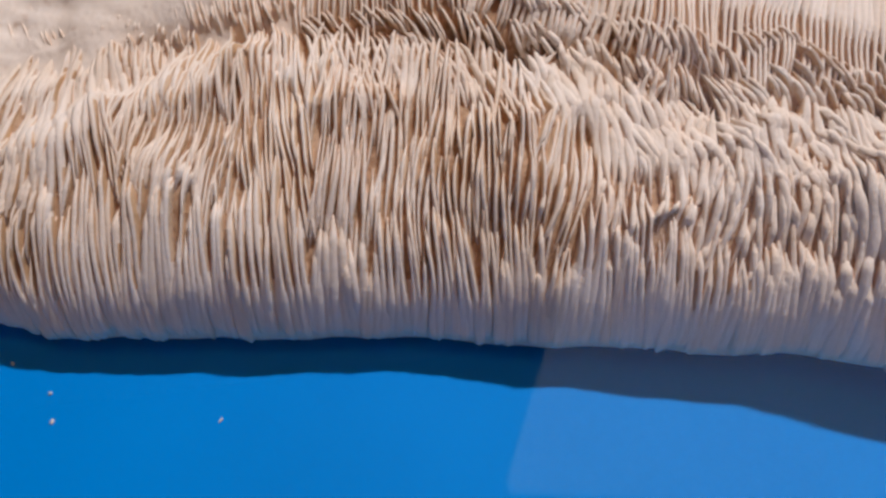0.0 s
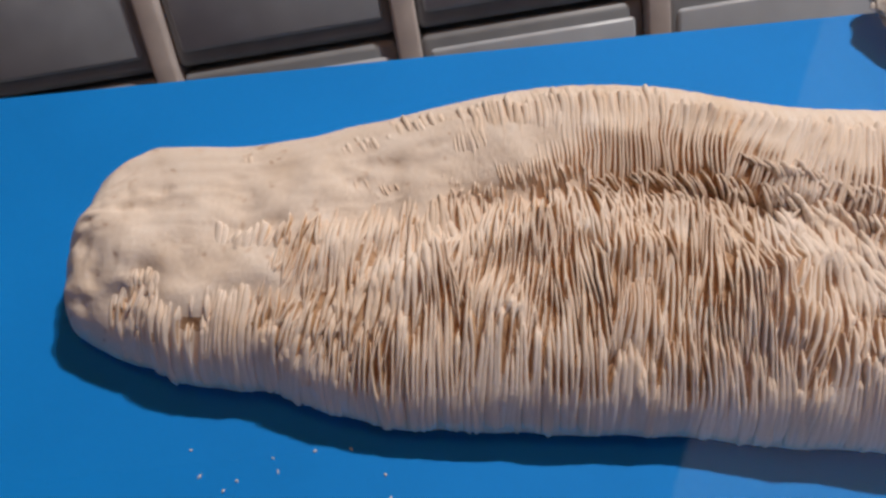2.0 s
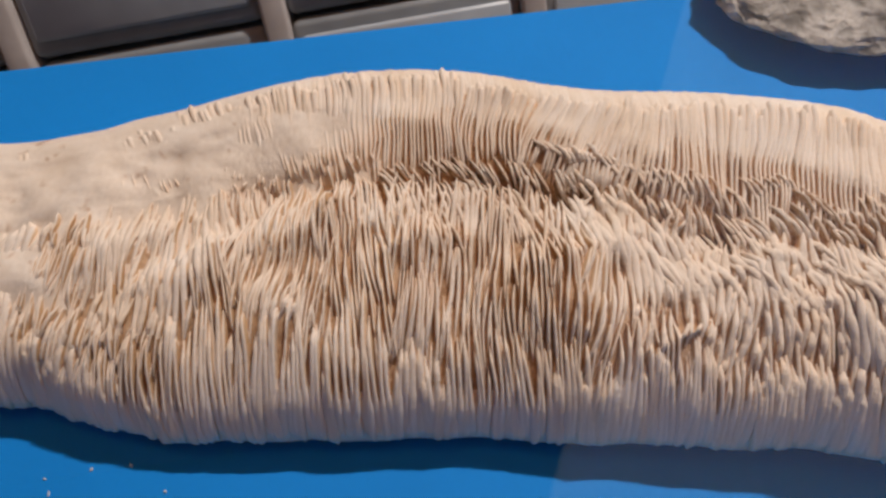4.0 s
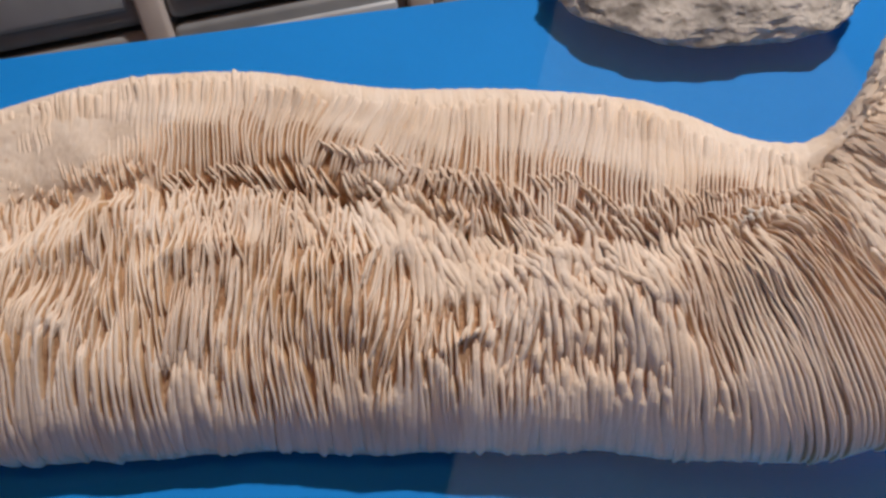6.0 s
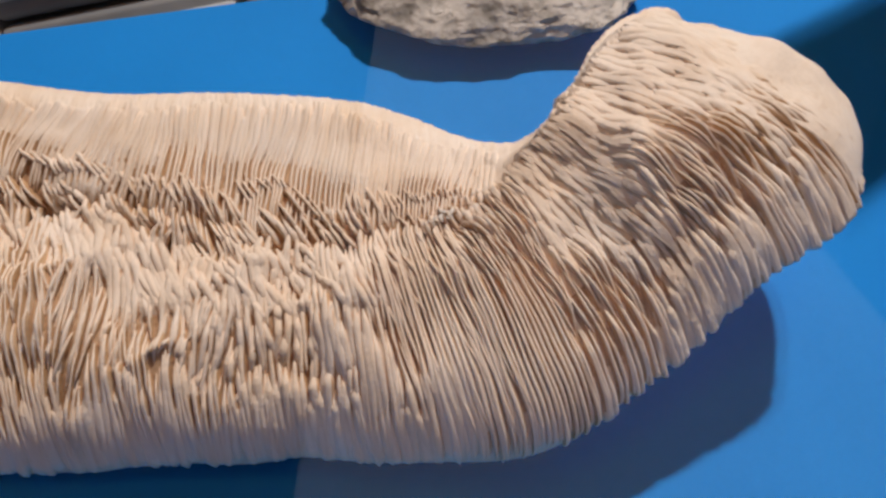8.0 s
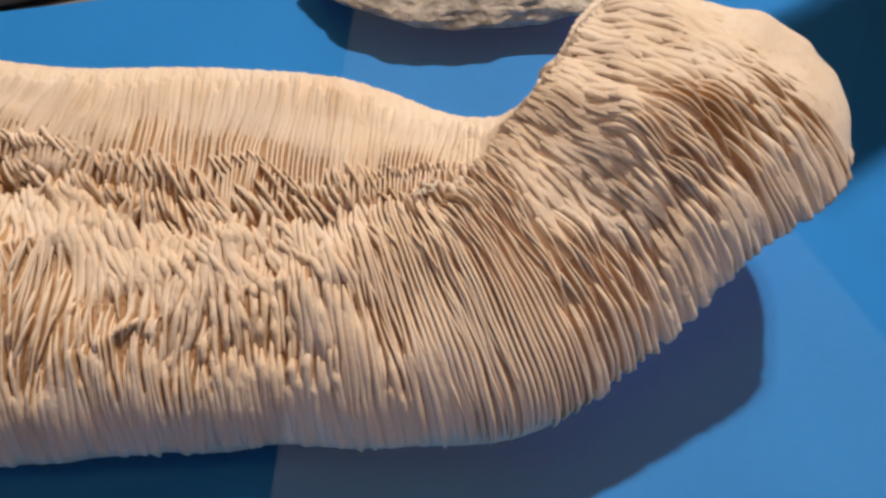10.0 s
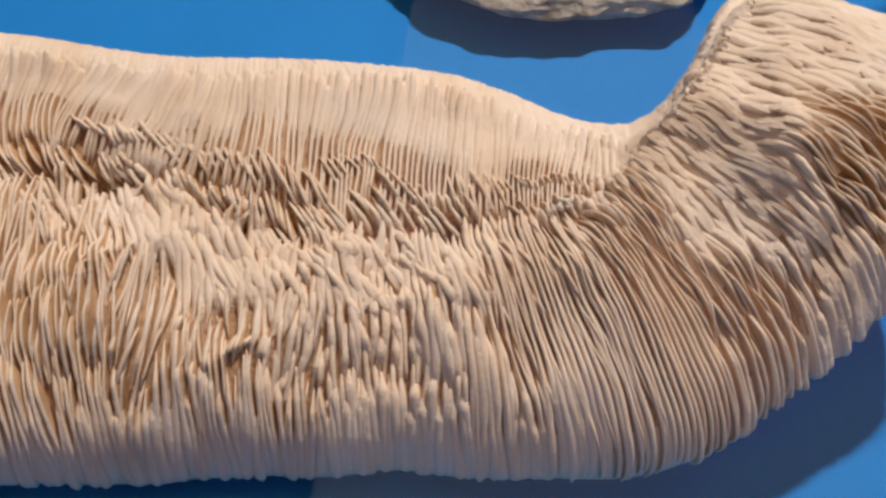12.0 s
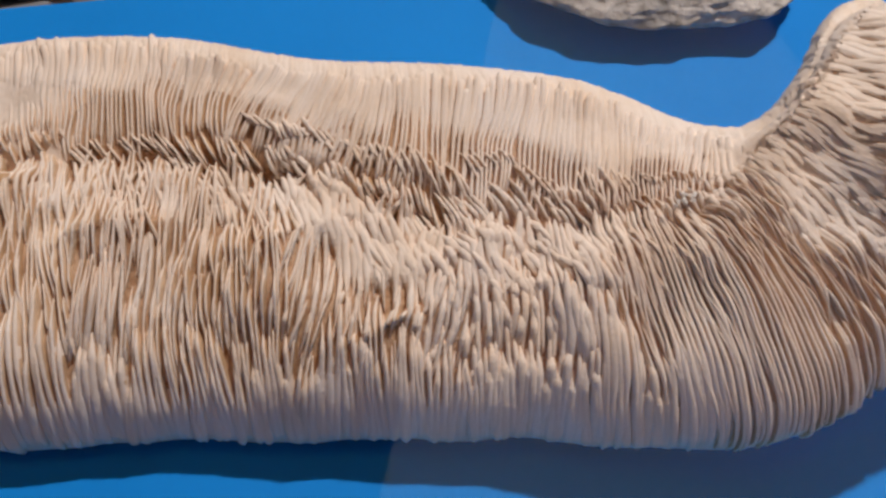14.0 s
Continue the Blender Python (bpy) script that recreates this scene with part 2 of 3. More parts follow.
furrow = [(-2.24, 0.16, 0.12), (-2.05, 0.15, 0.37), (-1.75, 0.12, 0.43), (-1.30, 0.06, 0.45), (-0.85, 0.08, 0.47), (-0.35, 0.03, 0.49), (0.12, -0.04, 0.49), (0.55, -0.20, 0.49),
          (0.98, -0.42, 0.47), (1.35, -0.52, 0.53), (1.64, -0.54, 0.62), (1.84, -0.42, 0.70), (2.00, -0.32, 0.80), (2.24, -0.10, 0.82), (2.54, 0.04, 0.72), (2.66, 0.0, 0.56)]
foot = [(-2.22, 0.03, 0.08), (-2.12, -0.17, 0.07), (-1.82, -0.34, 0.06), (-1.40, -0.48, 0.05), (-0.90, -0.65, 0.05), (-0.45, -0.725, 0.05), (0.05, -0.805, 0.05), (0.50, -0.88, 0.06),
        (0.95, -0.98, 0.08), (1.36, -1.085, 0.15), (1.76, -1.175, 0.26), (2.17, -1.05, 0.42), (2.46, -0.92, 0.55), (2.82, -0.77, 0.61), (3.00, -0.42, 0.64), (2.94, -0.18, 0.56)]
crest = [(-2.21, 0.28, 0.10), (-2.05, 0.35, 0.34), (-1.80, 0.44, 0.40), (-1.35, 0.39, 0.43), (-0.88, 0.40, 0.50), (-0.38, 0.41, 0.58), (0.12, 0.36, 0.59), (0.60, 0.17, 0.60),
         (1.02, 0.08, 0.60), (1.42, -0.06, 0.60), (1.72, -0.28, 0.59), (1.89, -0.33, 0.64), (2.05, -0.24, 0.74), (2.28, -0.02, 0.74), (2.58, 0.10, 0.64), (2.70, 0.04, 0.50)]

FURROW, FOOT, CREST = curve3(furrow), curve3(foot), curve3(crest)


def lumps(x, y, scale, seed):
    """Smooth value noise in -1..1 for arrays."""
    x, y = np.asarray(x) * scale + seed * 7.31, np.asarray(y) * scale + seed * 3.77
    i, j = np.floor(x), np.floor(y)
    f, g = x - i, y - j
    f, g = f * f * (3 - 2 * f), g * g * (3 - 2 * g)

    def h(a, b):
        return np.modf(np.abs(np.sin(a * 127.1 + b * 311.7 + seed * 74.7) * 43758.5453))[0]

    return 2 * ((h(i, j) * (1 - f) + h(i + 1, j) * f) * (1 - g) + (h(i, j + 1) * (1 - f) + h(i + 1, j + 1) * f) * g) - 1


def worn(u):
    """How far the growth is worn smooth: full at the rounded end."""
    return np.clip((0.30 - np.asarray(u)) / 0.18, 0, 1)


def dome(u, v):
    """The smooth worn dome of the raised end."""
    return np.clip((np.asarray(u) - 0.83) / 0.09, 0, 1) * np.clip((-np.asarray(v) - 0.30 + 3.0 * (np.asarray(u) - 0.87)) / 0.30 + 0.3, 0, 1)


def smooth(u, v):
    u, v = np.asarray(u), np.asarray(v)
    pad = 0.52 * np.clip(1.9 - 1.8 * np.hypot((u - 0.305) / 0.085, (v - 0.52) / 0.50), 0, 1)
    shoulder = 0.60 * np.clip((0.42 - u) / 0.12, 0, 1) * np.clip((v + 0.35) / 0.35, 0, 1)
    head = 0.37 * np.clip((u - 0.69) / 0.06, 0, 1) * np.clip((v + 0.50) / 0.35, 0, 1)
    return np.maximum(np.maximum(np.maximum(worn(u + 0.09 * np.clip((-v - 0.30) / 0.3, 0, 1)), dome(u, v)), pad), np.maximum(shoulder, head))


LEDGES = ((0.98, -0.44, 0.11), (1.28, -0.57, 0.10), (-0.08, -0.19, 0.15), (-0.32, 0.0, 0.10), (0.45, -0.31, 0.13), (-0.75, -0.10, 0.12), (0.70, -0.62, 0.12))


def skin(u, v):
    """The coral's outer skin: v -1 front foot, 0 furrow, 1 back crest, 1.6 back foot."""
    u, v = np.broadcast_arrays(np.asarray(u, float), np.asarray(v, float))
    a, f, b = FURROW(u), FOOT(u), CREST(u)
    away = (f - a) * (1, 1, 0)
    away = away / np.maximum(np.linalg.norm(away, axis=-1, keepdims=True), 1e-6)
    f = f + away * (np.clip(u / 0.1, 0, 1) * np.clip((0.64 - u) / 0.05, 0, 1) * (0.026 * lumps(u * 26, 0 * u, 1, 41) - 0.018 + 0.012 * lumps(u * 70, 0 * u, 1, 42)))[..., None]
    w = np.clip(-v, 0, 1)
    r = 1 - (1 - w) ** 1.35
    front = a + (f - a) * r[..., None]
    front[..., 2] = f[..., 2] + (a[..., 2] - f[..., 2]) * np.maximum(1 - r**2.0, 0) ** (1 / 2.0)
    front[..., 2] += 0.085 * np.clip((u - 0.68) / 0.14, 0, 1) * np.sin(np.pi * r)
    q = np.clip(v, 0, 1)
    back = a + (b - a) * q[..., None]
    back[..., 2] = a[..., 2] + (b[..., 2] - a[..., 2]) * (1 - (1 - q) ** 1.2) + 0.015 * np.sin(np.pi * q)
    t = np.clip((v - 1) / 0.6, 0, 1)
    out = b - a
    out[..., 2] = 0
    out /= np.maximum(np.linalg.norm(out, axis=-1, keepdims=True), 1e-6)
    ends = np.clip(np.minimum(u, 1 - u) / 0.06, 0.25, 1)
    fall = b + out * ((0.26 - 0.12 * np.clip((u - 0.64) / 0.08, 0, 1)) * ends * np.sin(t * np.pi / 2))[..., None]
    low = np.minimum(f[..., 2], b[..., 2] - 0.05)
    fall[..., 2] = low + (b[..., 2] - low) * np.cos(t * np.pi / 2)
    p = np.where((v < 0)[..., None], front, np.where((v > 1)[..., None], fall, back))
    p = p.copy()
    edge = np.clip(1.25 - np.abs(v), 0, 1)
    p[..., 2] += edge * (0.024 * lumps(p[..., 0], p[..., 1], 4.5, 1) + 0.034 * np.clip(1 - np.abs(v + 0.35) / 0.4, 0, 1) * lumps(p[..., 0], p[..., 1], 5.5, 3) + 0.012 * lumps(p[..., 0], p[..., 1], 11, 2))
    for x, y, wide in LEDGES:
        ahead = y + 0.05 * np.sin(9 * (p[..., 0] - x)) - 0.225 * (p[..., 0] - x) - p[..., 1]
        step = np.clip(ahead / 0.08 + 0.5, 0, 1)
        p[..., 2] += 0.058 * np.exp(-(((p[..., 0] - x) / wide) ** 2)) * step * step * np.exp(-np.maximum(ahead, 0) / 0.22)
    return p


def skin_normal(u, v):
    e = 0.004
    v = np.clip(v, -0.965, 1.57)
    du = skin(np.minimum(u + e, 1), v) - skin(np.maximum(u - e, 0), v)
    dv = skin(u, v + e * 3) - skin(u, v - e * 3)
    n = np.cross(du, dv)
    return n / np.maximum(np.linalg.norm(n, axis=-1, keepdims=True), 1e-9)


coral = tagged(new("mushroom_coral"), "long cream stony mushroom coral with fine ridges, on blue board", "coral")

# core under the ridges
NU = 400
uu = np.linspace(0, 1, NU)
vv = np.concatenate([np.linspace(-1, 0, 67), np.linspace(0, 1.6, 61)[1:]])
U, V = np.meshgrid(uu, vv, indexing="ij")
band = np.clip((V - 0.30) / 0.35, 0, 1) * np.clip((0.70 - U) / 0.05, 0, 1)
hem = np.clip((-V - 0.55) / 0.30, 0, 1)
depth = (0.026 + 0.020 * np.clip(1 - np.abs(V) / 0.16, 0, 1) - 0.008 * band - 0.004 * hem) * (1 - smooth(U, V)) + 0.003 * smooth(U, V)
core = skin(U, V) - skin_normal(U, V) * depth[..., None]
core += skin_normal(U, V) * (smooth(U, V) * (0.007 * lumps(U * 50, V * 9, 1, 5) + 0.004 * np.clip(U / 0.08, 0, 1) * np.minimum(lumps(U * 30, V * 6, 1, 6), 0)))[..., None]
# pits in the worn end
outward = skin_normal(U, V)
holes = np.random.default_rng(12)
for _ in range(60):
    hu, hv, size = holes.uniform(0.06, 0.32), holes.uniform(-0.75, 0.7), holes.uniform(0.022, 0.05)
    away = ((U - hu) * 5.4 / size) ** 2 + ((V - hv) * 0.5 / (size * 1.3)) ** 2
    core -= outward * (size * 0.32 * np.exp(-away))[..., None]
f_, b_ = core[:, 0], core[:, -1]
under = [f_ + (b_ - f_) * k for k in (0.12, 0.5, 0.88)]
for n, k in enumerate(under):
    k[:, 2] = np.minimum(f_[:, 2], b_[:, 2]) - (0.10, 0.16, 0.10)[n] * np.sin(np.pi * np.clip(uu * 1.0, 0.02, 0.98))
    k[:, 2] = np.maximum(k[:, 2], 0.0)
grid = np.concatenate([core, np.stack(under[::-1], 1)], 1)
W = grid.shape[1]
verts = grid.reshape(-1, 3) * DM
faces = [((i + 1) * W + j, (i + 1) * W + (j + 1) % W, i * W + (j + 1) % W, i * W + j) for i in range(NU - 1) for j in range(W)]
faces += [tuple(range(W)), tuple((NU - 1) * W + j for j in range(W))[::-1]]
ends = faces[-2:]
faces = faces[:-2]
soft_at = np.concatenate([smooth(U, V), np.repeat(worn(uu)[:, None], 3, 1)], 1).reshape(-1)
soft_at = soft_at + 0.10 * lumps(np.arange(len(soft_at)) // W * 0.18, np.arange(len(soft_at)) % W * 0.15, 1, 21)
soft_faces = [f for f in faces if soft_at[f[0]] > 0.27 and f[0] < NU * W * 0.5]
pale_top = [f[0] > NU * W * 0.69 and f[0] % W > 34 for f in faces]
cap_faces = [f for f, pale in zip(faces, pale_top) if (soft_at[f[0]] > 0.27 or pale) and f[0] >= NU * W * 0.5]
hem_faces = [f for f, pale in zip(faces, pale_top) if soft_at[f[0]] <= 0.27 and not pale and f[0] % W < 14]
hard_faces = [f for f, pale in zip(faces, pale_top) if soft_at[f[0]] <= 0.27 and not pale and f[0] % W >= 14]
tagged(from_arrays("worn_end", verts, soft_faces + ends[:1], M_WORN, coral), "smooth worn white rounded end")
tagged(from_arrays("worn_dome", verts, cap_faces + ends[1:], M_WORN, coral), "smooth cream dome of the raised end")
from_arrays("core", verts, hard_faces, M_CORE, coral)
tagged(from_arrays("hem", verts, hem_faces, M_WORN, coral), "clean pale lower edge")

# the ridges: thin upright plates that run down from the furrow on both sides
rng = np.random.default_rng(4)


def parted(u, v):
    """Where neighbouring ridges stand apart over brown roots (1) or close up into a pale mass (0)."""
    u, v = np.asarray(u, float), np.asarray(v, float)
    k = 0.42 + 0.75 * lumps(u * 30, v * 2.6, 1, 31) + 0.45 * lumps(u * 75, v * 6, 1, 32)
    k = k + 0.6 * np.clip(1.3 - np.abs(v - 0.24) / 0.26, 0, 1) + 0.5 * np.clip((u - 0.60) / 0.05, 0, 1) * np.clip((0.05 - v) / 0.2, 0, 1)
    k = k - (0.9 - 0.7 * np.clip((u - 0.58) / 0.05, 0, 1)) * np.clip((-v - 0.74) / 0.15, 0, 1) - 1.2 * np.clip((v - 0.58) / 0.25, 0, 1) - 0.8 * worn(u)
    k = k - np.clip((u - 0.68) / 0.05, 0, 1) * (0.35 + 1.2 * np.clip((v + 0.45) / 0.25, 0, 1))
    return np.clip(k, 0, 1)


def ridge(u0, va, vb, high, wide, lean, n=18, tip=0.14, end=0.16, lift=0.0, taper=(1.0, 1.0), run=0.35, toe=0.0):
    """One leaf-shaped plate from va (upper end) to vb along the skin, its top at the skin; returns vertices, faces and
    the faces coloured root brown.
    """
    s = np.linspace(0, 1, n)
    v = va + (vb - va) * s
    sway = 0.0030 * lumps(u0 * 22 + 0.0 * v, v * 2.2, 1, 9) + 0.0006 * lumps(u0 * 160 + 0.0 * v, v * 6, 1, 19)
    u = np.clip(u0 + sway + lean * (s - 0.5), 0.001, 0.999)
    p, nrm = skin(u, v), skin_normal(u, v)
    if toe:
        out = (FOOT(u) - FURROW(u)) * (1, 1, 0)
        p = p + out / np.maximum(np.linalg.norm(out, axis=-1, keepdims=True), 1e-6) * (toe * s**8)[:, None]
    along = np.gradient(p, axis=0)
    side = np.cross(along, nrm)
    side /= np.maximum(np.linalg.norm(side, axis=-1, keepdims=True), 1e-9)
    rise = np.minimum(1, s / tip + 0.02) ** 0.9 * np.minimum(1, (1 - s) / end + 0.03) ** 0.75
    crown = high * (1.06 - 0.20 * s) * (1 + 0.015 * rng.standard_normal(n) + 0.08 * np.sin(8 * s + rng.uniform(0, 6)))
    top = crown * rise - high + lift * np.maximum(0, 1 - s / run) - 0.022 * np.clip((smooth(u, v) - 0.35) / 0.35, 0, 1)
    gap = parted(u, v)
    w = wide * (1.36 - 0.60 * gap) * (taper[0] + (taper[1] - taper[0]) * s) * spread(u0, v) * (0.16 + 0.84 * rise) * (1 + 0.02 * rng.standard_normal(n))
    low = np.full(n, -0.065)
    rows = []
    flank = 0.91 - 0.33 * gap + 0.05 * np.clip((u - 0.68) / 0.04, 0, 1)
    for sx, hz in ((-0.62, None), (-0.58, flank), (-0.40, 0.93), (0.0, 1.0), (0.40, 0.93), (0.58, flank), (0.62, None)):
        up = low if hz is None else low + (top - low) * hz
        rows.append(p + side * (w * sx)[:, None] + nrm * up[:, None])
    g = np.stack(rows, 1)
    m = len(rows)
    q = [(i * m + (j + 1) % m, (i + 1) * m + (j + 1) % m, (i + 1) * m + j, i * m + j) for i in range(n - 1) for j in range(m)]
    q += [tuple(range(m))[::-1], tuple((n - 1) * m + j for j in range(m))]
    # flanks in open gaps go brown too, groove shade put into the colour
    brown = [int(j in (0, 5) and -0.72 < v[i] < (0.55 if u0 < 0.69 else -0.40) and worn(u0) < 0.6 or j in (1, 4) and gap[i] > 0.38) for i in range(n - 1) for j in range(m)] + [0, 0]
    return g.reshape(-1, 3) * DM, q, brown


def spread(u0, v):
    """How far neighbouring ridges stand apart at v, against the foot or the crest."""
    e = 0.004
    a, b = max(u0 - e, 0.0), min(u0 + e, 1.0)
    ends = np.full(np.shape(v), -0.9 if np.mean(v) < 0 else 1.0)
    gap = np.linalg.norm(skin(np.full(np.shape(v), b), v) - skin(np.full(np.shape(v), a), v), axis=-1)
    full = np.linalg.norm(skin(np.full(np.shape(v), b), ends) - skin(np.full(np.shape(v), a), ends), axis=-1)
    return np.clip(gap / np.maximum(full, 1e-6), 0.45, 1.25)


def start_where(u0, least):
    """The place towards the furrow where ridges have room enough."""
    v = np.linspace(-0.05, -0.95, 40)
    ok = np.nonzero(spread(u0, v) >= least)[0]
    return float(v[ok[0]]) if len(ok) else -0.9


def stations(curve, step):
    """Places along a guide curve, a step apart."""
    u = np.linspace(0.004, 0.996, 4000)
    length = np.concatenate([[0], np.cumsum(np.linalg.norm(np.diff(curve(u), axis=0), axis=1))])
    at = np.arange(step / 2, length[-1], step)
    at = at + rng.uniform(-0.13, 0.13, len(at)) * step
    return np.interp(at, length, u)


STEP = 0.0185
DU = STEP / 5.6
single, joined = [], []


def tufts(us, least, most):
    """Neighbouring ridges in tufts: each with its place across the tuft, -1 to 1."""
    k = 0
    while k < len(us):
        n = int(rng.integers(least, most))
        group = us[k:k + n]
        yield [(u0, 2 * (j + 0.5) / len(group) - 1) for j, u0 in enumerate(group)]
        k += n


def front_tuft(group):
    """Rows of raised heads, one below the other like thatch, the last row running down to the foot."""
    u_mid = group[len(group) // 2][0]
    dull = float(worn(u_mid + 0.07))
    fan = max(0.0, min(1.0, (u_mid - 0.57) / 0.06))
    at, rows = 0.06 + 0.04 * rng.standard_normal(), []
    while at > -0.64:
        rows.append((at, rng.uniform(0.004, 0.034) * (1 + 0.8 * at) * (1 - 0.8 * dull) * (1 - 0.6 * fan)))
        at -= rng.uniform(0.12, 0.30) + 0.6 * fan
    lean = 0.007 * float(lumps(u_mid * 14, 2.0, 1, 13)) + 0.004 * rng.standard_normal()
    bow = rng.uniform(0.01, 0.07)
    for u0, c in group:
        if rng.random() < dull * 0.9 - 0.2 or worn(u0 + 0.07) > 0.85:
            continue
        for i, (row, lift) in enumerate(rows):
            last = i == len(rows) - 1
            a = row - bow * c * c + 0.045 * rng.standard_normal()
            b = -rng.uniform(0.985, 1.0) if last else rows[i + 1][0] - rng.uniform(0.0, 0.10)
            if a - b < 0.06:
                continue
            high = 0.028 * (1 - 0.85 * dull) * rng.uniform(0.85, 1.15)
            rise = lift * (1 - 0.5 * c * c) * rng.uniform(0.7, 1.2)
            plate = ridge(u0 + DU * rng.uniform(-0.22, 0.22), a, b, high, STEP * rng.uniform(0.74, 0.94), (lean + 0.003 * c) * (0.35 if last else 1.0) + 0.0020 * rng.standard_normal(), 28 if last else 16,
                          rng.uniform(0.06, 0.14) / max(a - b, 0.15), 0.05 if last else rng.uniform(0.35, 0.6), rise, (1.0, 1.14 if last else 0.95), 0.8, rng.uniform(0.0, 0.022) if last else 0.0)
            (single if last else joined).append(plate)
        # a thin low ridge in the gap beside
        for a in (rng.uniform(-0.3, 0.0), rng.uniform(-0.65, -0.3)):
            joined.append(ridge(u0 + DU * 0.5, a, max(-0.97, a - rng.uniform(0.2, 0.4)), 0.02, STEP * 0.50, lean, 14, 0.2, 0.2, -0.004))


def fan_plates(k, u0):
    """The long plates that fan out round the bend and over the raised end."""
    high = 0.034 * rng.uniform(0.85, 1.15)
    wide = STEP * rng.uniform(0.74, 0.96)
    lean = 0.004 * float(lumps(u0 * 14, 2.0, 1, 13))
    toe = rng.uniform(0.0, 0.028)
    if k % 2 and u0 <= 0.69:
        room = min(start_where(u0, 0.62), -0.02 - 0.25 * rng.random())
        single.append(ridge(u0, room, -rng.uniform(0.985, 1.0), high, wide, lean, 36, rng.uniform(0.3, 0.5), 0.05, 0.012 * rng.random(), (0.9, 1.15), 0.5, toe))
        return
    at = 0.03
    if u0 > 0.69:
        at = rng.uniform(-0.05, 0.3)
        if k % 2 == 0:
            joined.append(ridge(u0, 1.52, at - 0.06, high, wide * 1.2, lean, 40, 0.05, 0.12))
        while at > -0.50:
            stop = at - rng.uniform(0.16, 0.36)
            joined.append(ridge(u0, at, stop, high * 0.9, wide * rng.uniform(0.8, 0.98), lean + 0.004 * rng.standard_normal(), 16, rng.uniform(0.25, 0.5), rng.uniform(0.35, 0.6), rng.uniform(0.0, 0.012), (0.9, 0.9), 0.7))
            at = stop + rng.uniform(0.06, 0.14)
            u0 = min(0.99, u0 + DU * rng.uniform(-0.3, 0.3))
    single.append(ridge(u0, at, -rng.uniform(0.985, 1.0), high, wide, lean, 44, 0.3, 0.05, 0.010 * rng.random(), (0.9, 1.15), 0.5, toe))


foot_line = stations(FOOT, STEP)
for group in tufts(foot_line[foot_line <= 0.655], 4, 11):
    front_tuft(group)
for k, u0 in enumerate(foot_line[foot_line > 0.655]):
    fan_plates(k, u0)

# shaggy rows along the furrow
furrow_line = stations(FURROW, STEP * 0.9)
for group in tufts(furrow_line[furrow_line < 0.69], 4, 10):
    u_mid = group[len(group) // 2][0]
    dull = float(worn(u_mid))
    shag = max(0.0, min(1.0, (u_mid - 0.34) / 0.05))
    if u_mid < 0.29:
        continue
    for row in ((0.46, 0.27, 0.10, -0.03) if u_mid > 0.44 else (0.28, 0.10, -0.03)):
        if row > 0.3 and not shag:
            continue
        head, long = row + 0.05 * rng.standard_normal(), rng.uniform(0.18, 0.32)
        slant = (0.009 if row > -0.05 else 0.004) * shag + 0.003 * rng.standard_normal()
        lift = rng.uniform(0.004, 0.030) * (1 - dull)
        for u0, c in group:
            if rng.random() < 0.05 + 0.9 * dull:
                continue
            a = head - 0.05 * c * c + 0.02 * rng.standard_normal()
            joined.append(ridge(u0 + DU * rng.uniform(-0.25, 0.25), a, a - long * rng.uniform(0.8, 1.2), 0.048 * (1 - 0.9 * dull) * rng.uniform(0.85, 1.15), STEP * rng.uniform(0.74, 0.95),
                                slant + 0.002 * rng.standard_normal(), 13, rng.uniform(0.35, 0.6), rng.uniform(0.3, 0.4), lift * rng.uniform(0.6, 1.2), (0.85, 1.0), 0.9))

# the far flank: back plates, a comb of fine tips on the crest, and plates hanging from it towards the furrow
crest_line = stations(CREST, STEP * 0.88)
for group in tufts(crest_line[crest_line < 0.70], 6, 16):
    u_mid = group[len(group) // 2][0]
    dull = float(worn(u_mid)) * (0.4 if 0.11 < u_mid < 0.18 else 1.0)
    shag = max(0.0, min(1.0, (u_mid - 0.40) / 0.05)) * max(0.0, min(1.0, (0.70 - u_mid) / 0.05))
    lean = -0.010 * shag + 0.007 * float(lumps(u_mid * 12, 6.0, 1, 14)) + 0.002 * rng.standard_normal()
    edge, swell, low = 1.04 + 0.04 * rng.standard_normal(), rng.uniform(0.0, 0.020), 0.17 + 0.05 * rng.standard_normal()
    for u0, c in group:
        keep = 1 - 0.6 * dull
        if rng.random() > keep:
            continue
        high = 0.022 * (1 - 0.5 * dull) * rng.uniform(0.85, 1.15)
        joined.append(ridge(u0, 1.55, edge - 0.12, high, STEP * rng.uniform(0.85, 1.0), 0.0, 16, 0.1, 0.12))
        if dull < 0.75:
            tip = edge + 0.03 * rng.standard_normal()
            joined.append(ridge(u0, tip, low - 0.06 * c * c + 0.03 * rng.standard_normal(), high * 1.25, STEP * rng.uniform(0.74, 0.92), lean + 0.001 * rng.standard_normal(), 24, 0.035, 0.12,
                                (swell * (1 - c * c) + rng.uniform(0.0, 0.020)) * keep, (0.8, 0.95), 0.3))


def join(parts):
    vs, fs, roots, n = [], [], [], 0
    for v, f, brown in parts:
        vs.append(v)
        roots += brown
        fs += [tuple(k + n for k in q) for q in f]
        n += len(v)
    return np.concatenate(vs), fs, roots


all_verts, all_faces, all_roots = join(joined + single[300:])
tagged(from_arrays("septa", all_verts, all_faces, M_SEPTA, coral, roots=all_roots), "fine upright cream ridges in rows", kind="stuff")

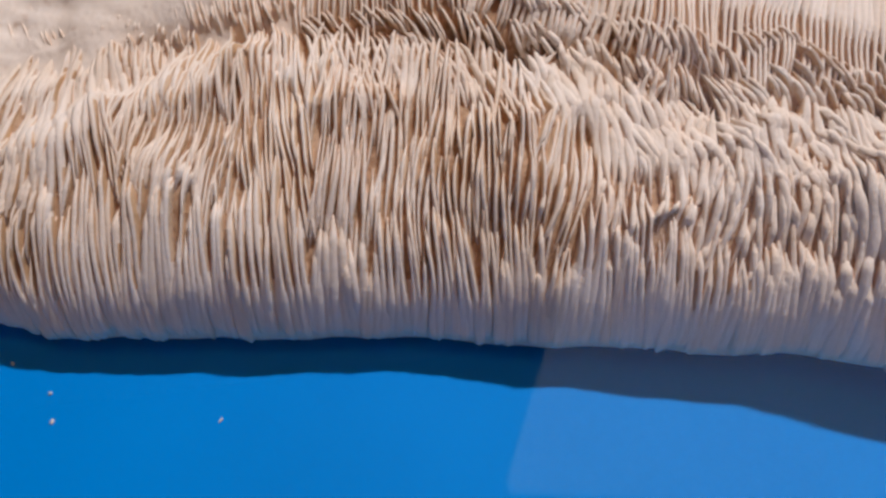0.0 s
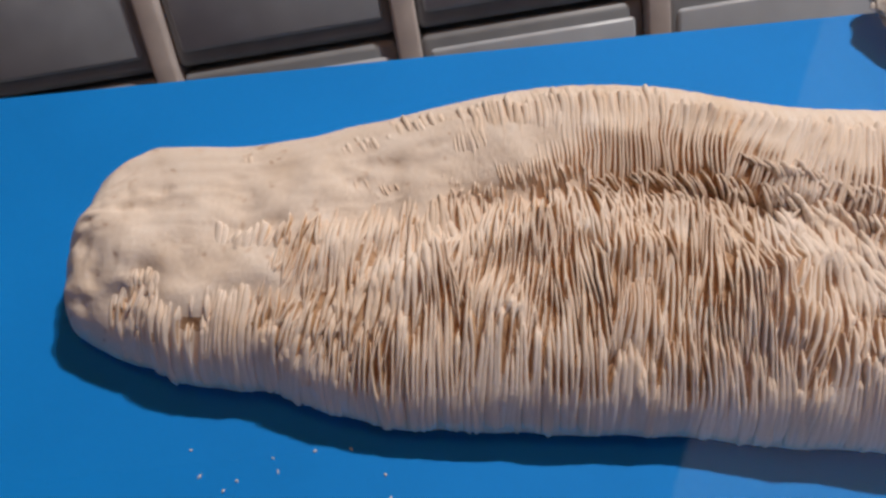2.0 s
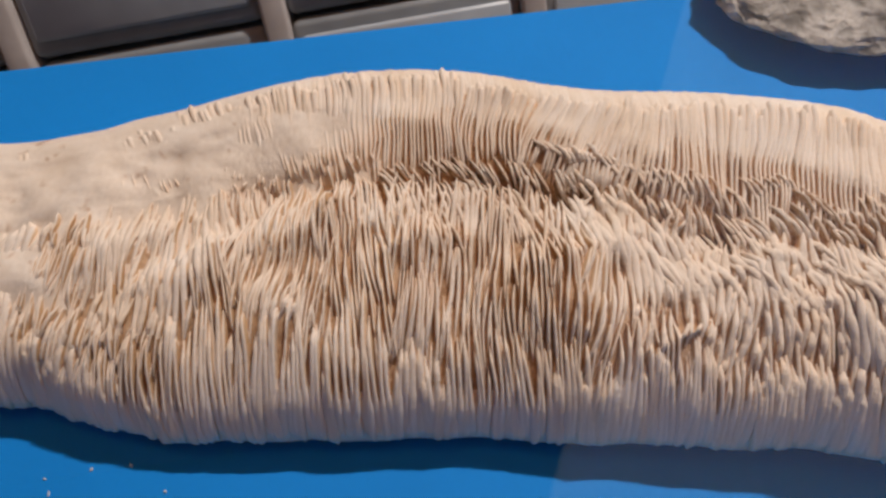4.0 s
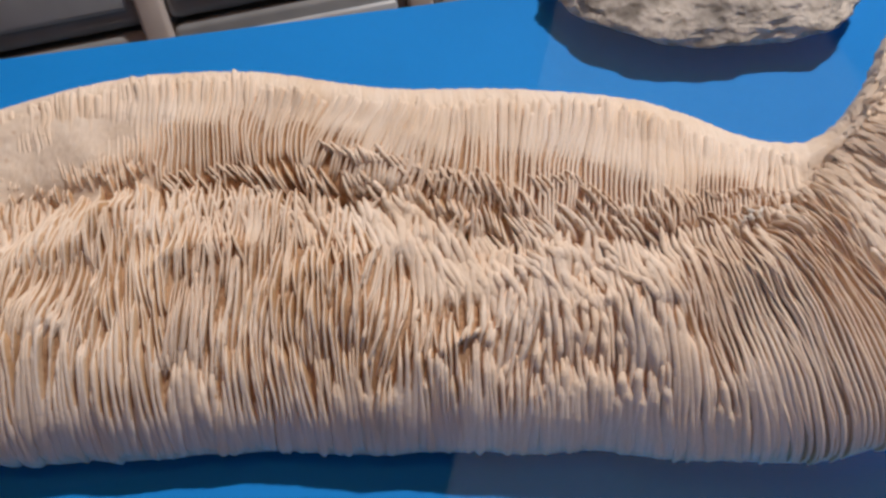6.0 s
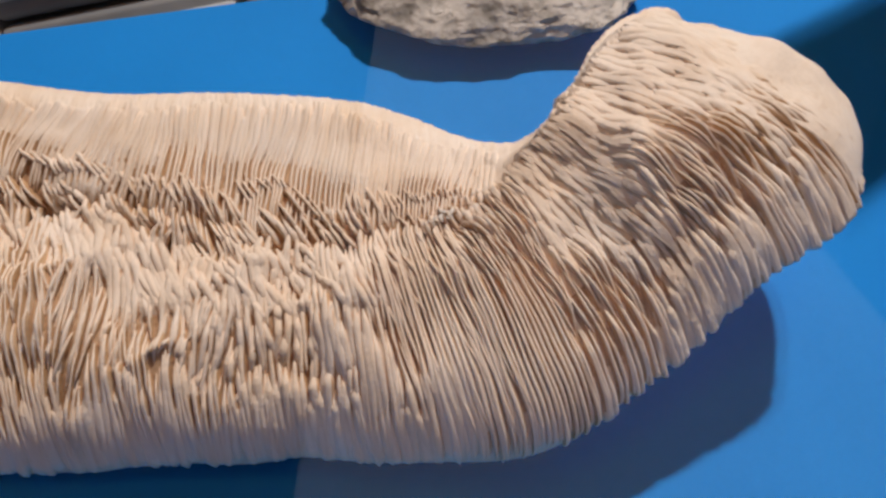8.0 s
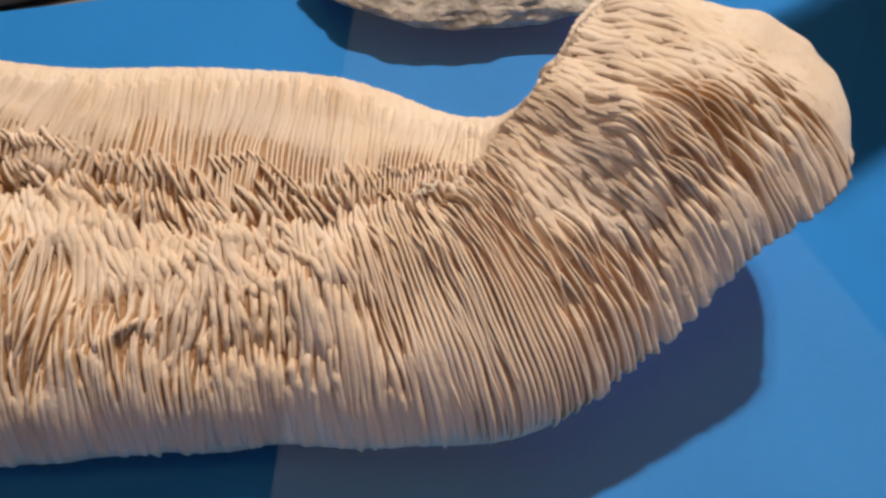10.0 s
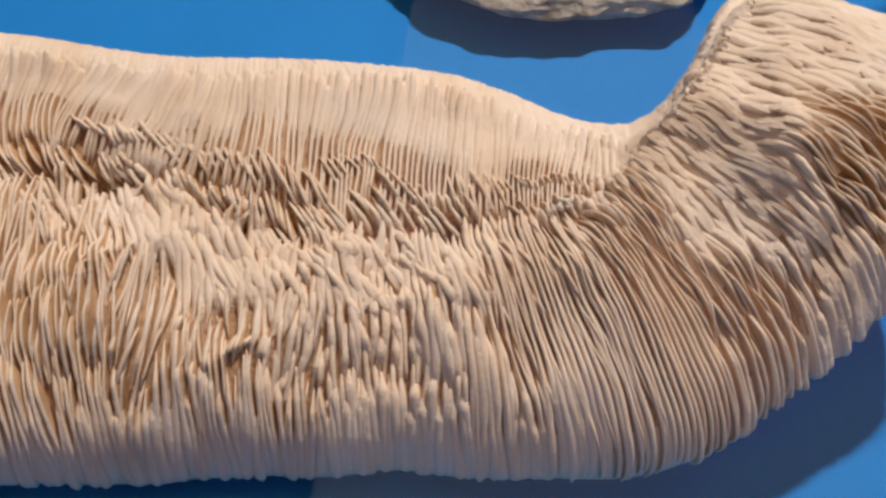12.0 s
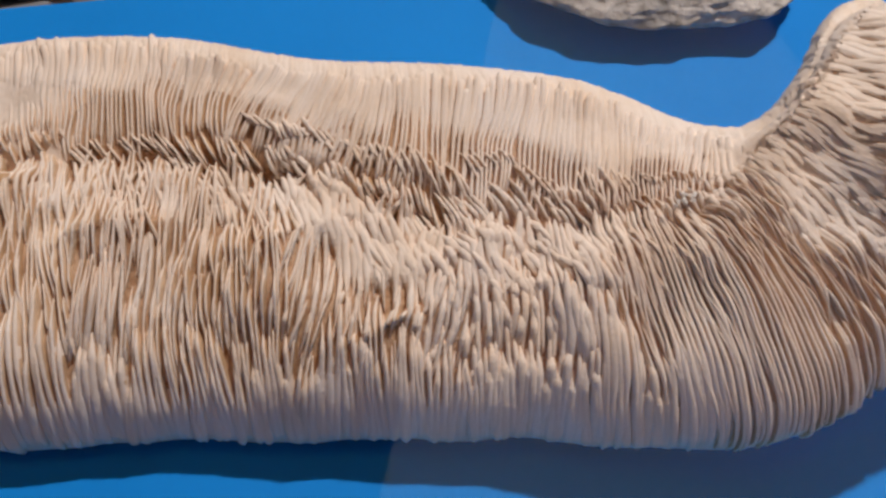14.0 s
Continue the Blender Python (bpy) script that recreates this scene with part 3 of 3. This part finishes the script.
# ---- the stone behind ----
bm = bmesh.new()
bmesh.ops.create_icosphere(bm, subdivisions=6, radius=1.0)
for v in bm.verts:
    d = v.co.normalized()
    k = 1 + 0.10 * noise.noise(d * 1.7) + 0.06 * noise.noise(d * 4.1) + 0.03 * noise.noise(d * 9.0) + 0.016 * noise.noise(d * 24.0) + 0.010 * abs(noise.noise(d * 50.0))
    x, y, z = d * k
    if z < 0:
        x, y = x * (1 - 0.35 * z * z), y * (1 - 0.35 * z * z)
    v.co = (0.075 * x, 0.048 * y, 0.0146 + 0.0126 * z if z > -0.6 else 0.00704 + 0.0155 * (z + 0.6))
stone = part("rock", bm, M_STONE)
stone.matrix_world = pose(0.228, 0.114, 0.0, 0, 0, -8)
tagged(stone, "rough pale grey reef rock with dark pits on blue board", "rock")

# ---- crumbs on the board ----
bm = bmesh.new()
bmesh.ops.create_icosphere(bm, subdivisions=1, radius=1.0)
for v in bm.verts:
    v.co *= 1 + 0.35 * noise.noise(v.co * 3.1)
crumb = tagged(part("coral_crumb", bm, M_CRUMB, smooth=False), "tiny white coral crumb lying on blue board", "crumb", "crumbs on the board")
pick = random.Random(8)
spots = [(-1.68, -0.60), (-1.38, -0.66), (-1.36, -0.71), (-1.23, -0.65), (-1.10, -0.655), (-1.64, -0.70), (-0.98, -0.76)]
spots += [(pick.uniform(-1.8, -0.5), pick.uniform(-0.95, -0.72)) for _ in range(8)]
for n, (x, y) in enumerate(spots):
    m = pose(x * DM, y * DM, 0.0003, 0, 0, pick.uniform(0, 360)) @ Matrix.Diagonal((pick.uniform(0.0005, 0.0011), pick.uniform(0.0003, 0.0006), 0.00045, 1))
    if n == 0:
        crumb.matrix_world = m
    else:
        c = copy_thing(crumb, Matrix.Identity(4))
        c.matrix_world = m

# a crumb caught between the ridges, and the chalky scar at the bend
scrap = copy_thing(crumb, Matrix.Identity(4))
scrap.matrix_world = pose(0.1642, -0.0957, 0.0448, 0, 0, 30) @ Matrix.Diagonal((0.0009, 0.0007, 0.0009, 1))
tagged(scrap, "tiny white crumb caught between the coral ridges", "crumb")
bm = bmesh.new()
for n in range(16):
    at = Vector((1.60 + pick.gauss(0, 0.035), -0.53 + pick.gauss(0, 0.03), 0.0))
    at.z = float(skin(0.66, 0.0)[2]) + pick.uniform(-0.012, 0.006)
    bmesh.ops.create_icosphere(bm, subdivisions=1, radius=pick.uniform(0.0004, 0.0011), matrix=Matrix.Translation(at * DM) @ Matrix.Rotation(pick.uniform(0, 3), 4, 'Z') @ Matrix.Diagonal((1.5, 0.7, 0.6, 1)))
part("scar", bm, M_CRUMB, coral, "chalky white broken patch", smooth=False)

# ---- the outer ridges, each a plate of its own ----
for v, f, brown in single[:300]:
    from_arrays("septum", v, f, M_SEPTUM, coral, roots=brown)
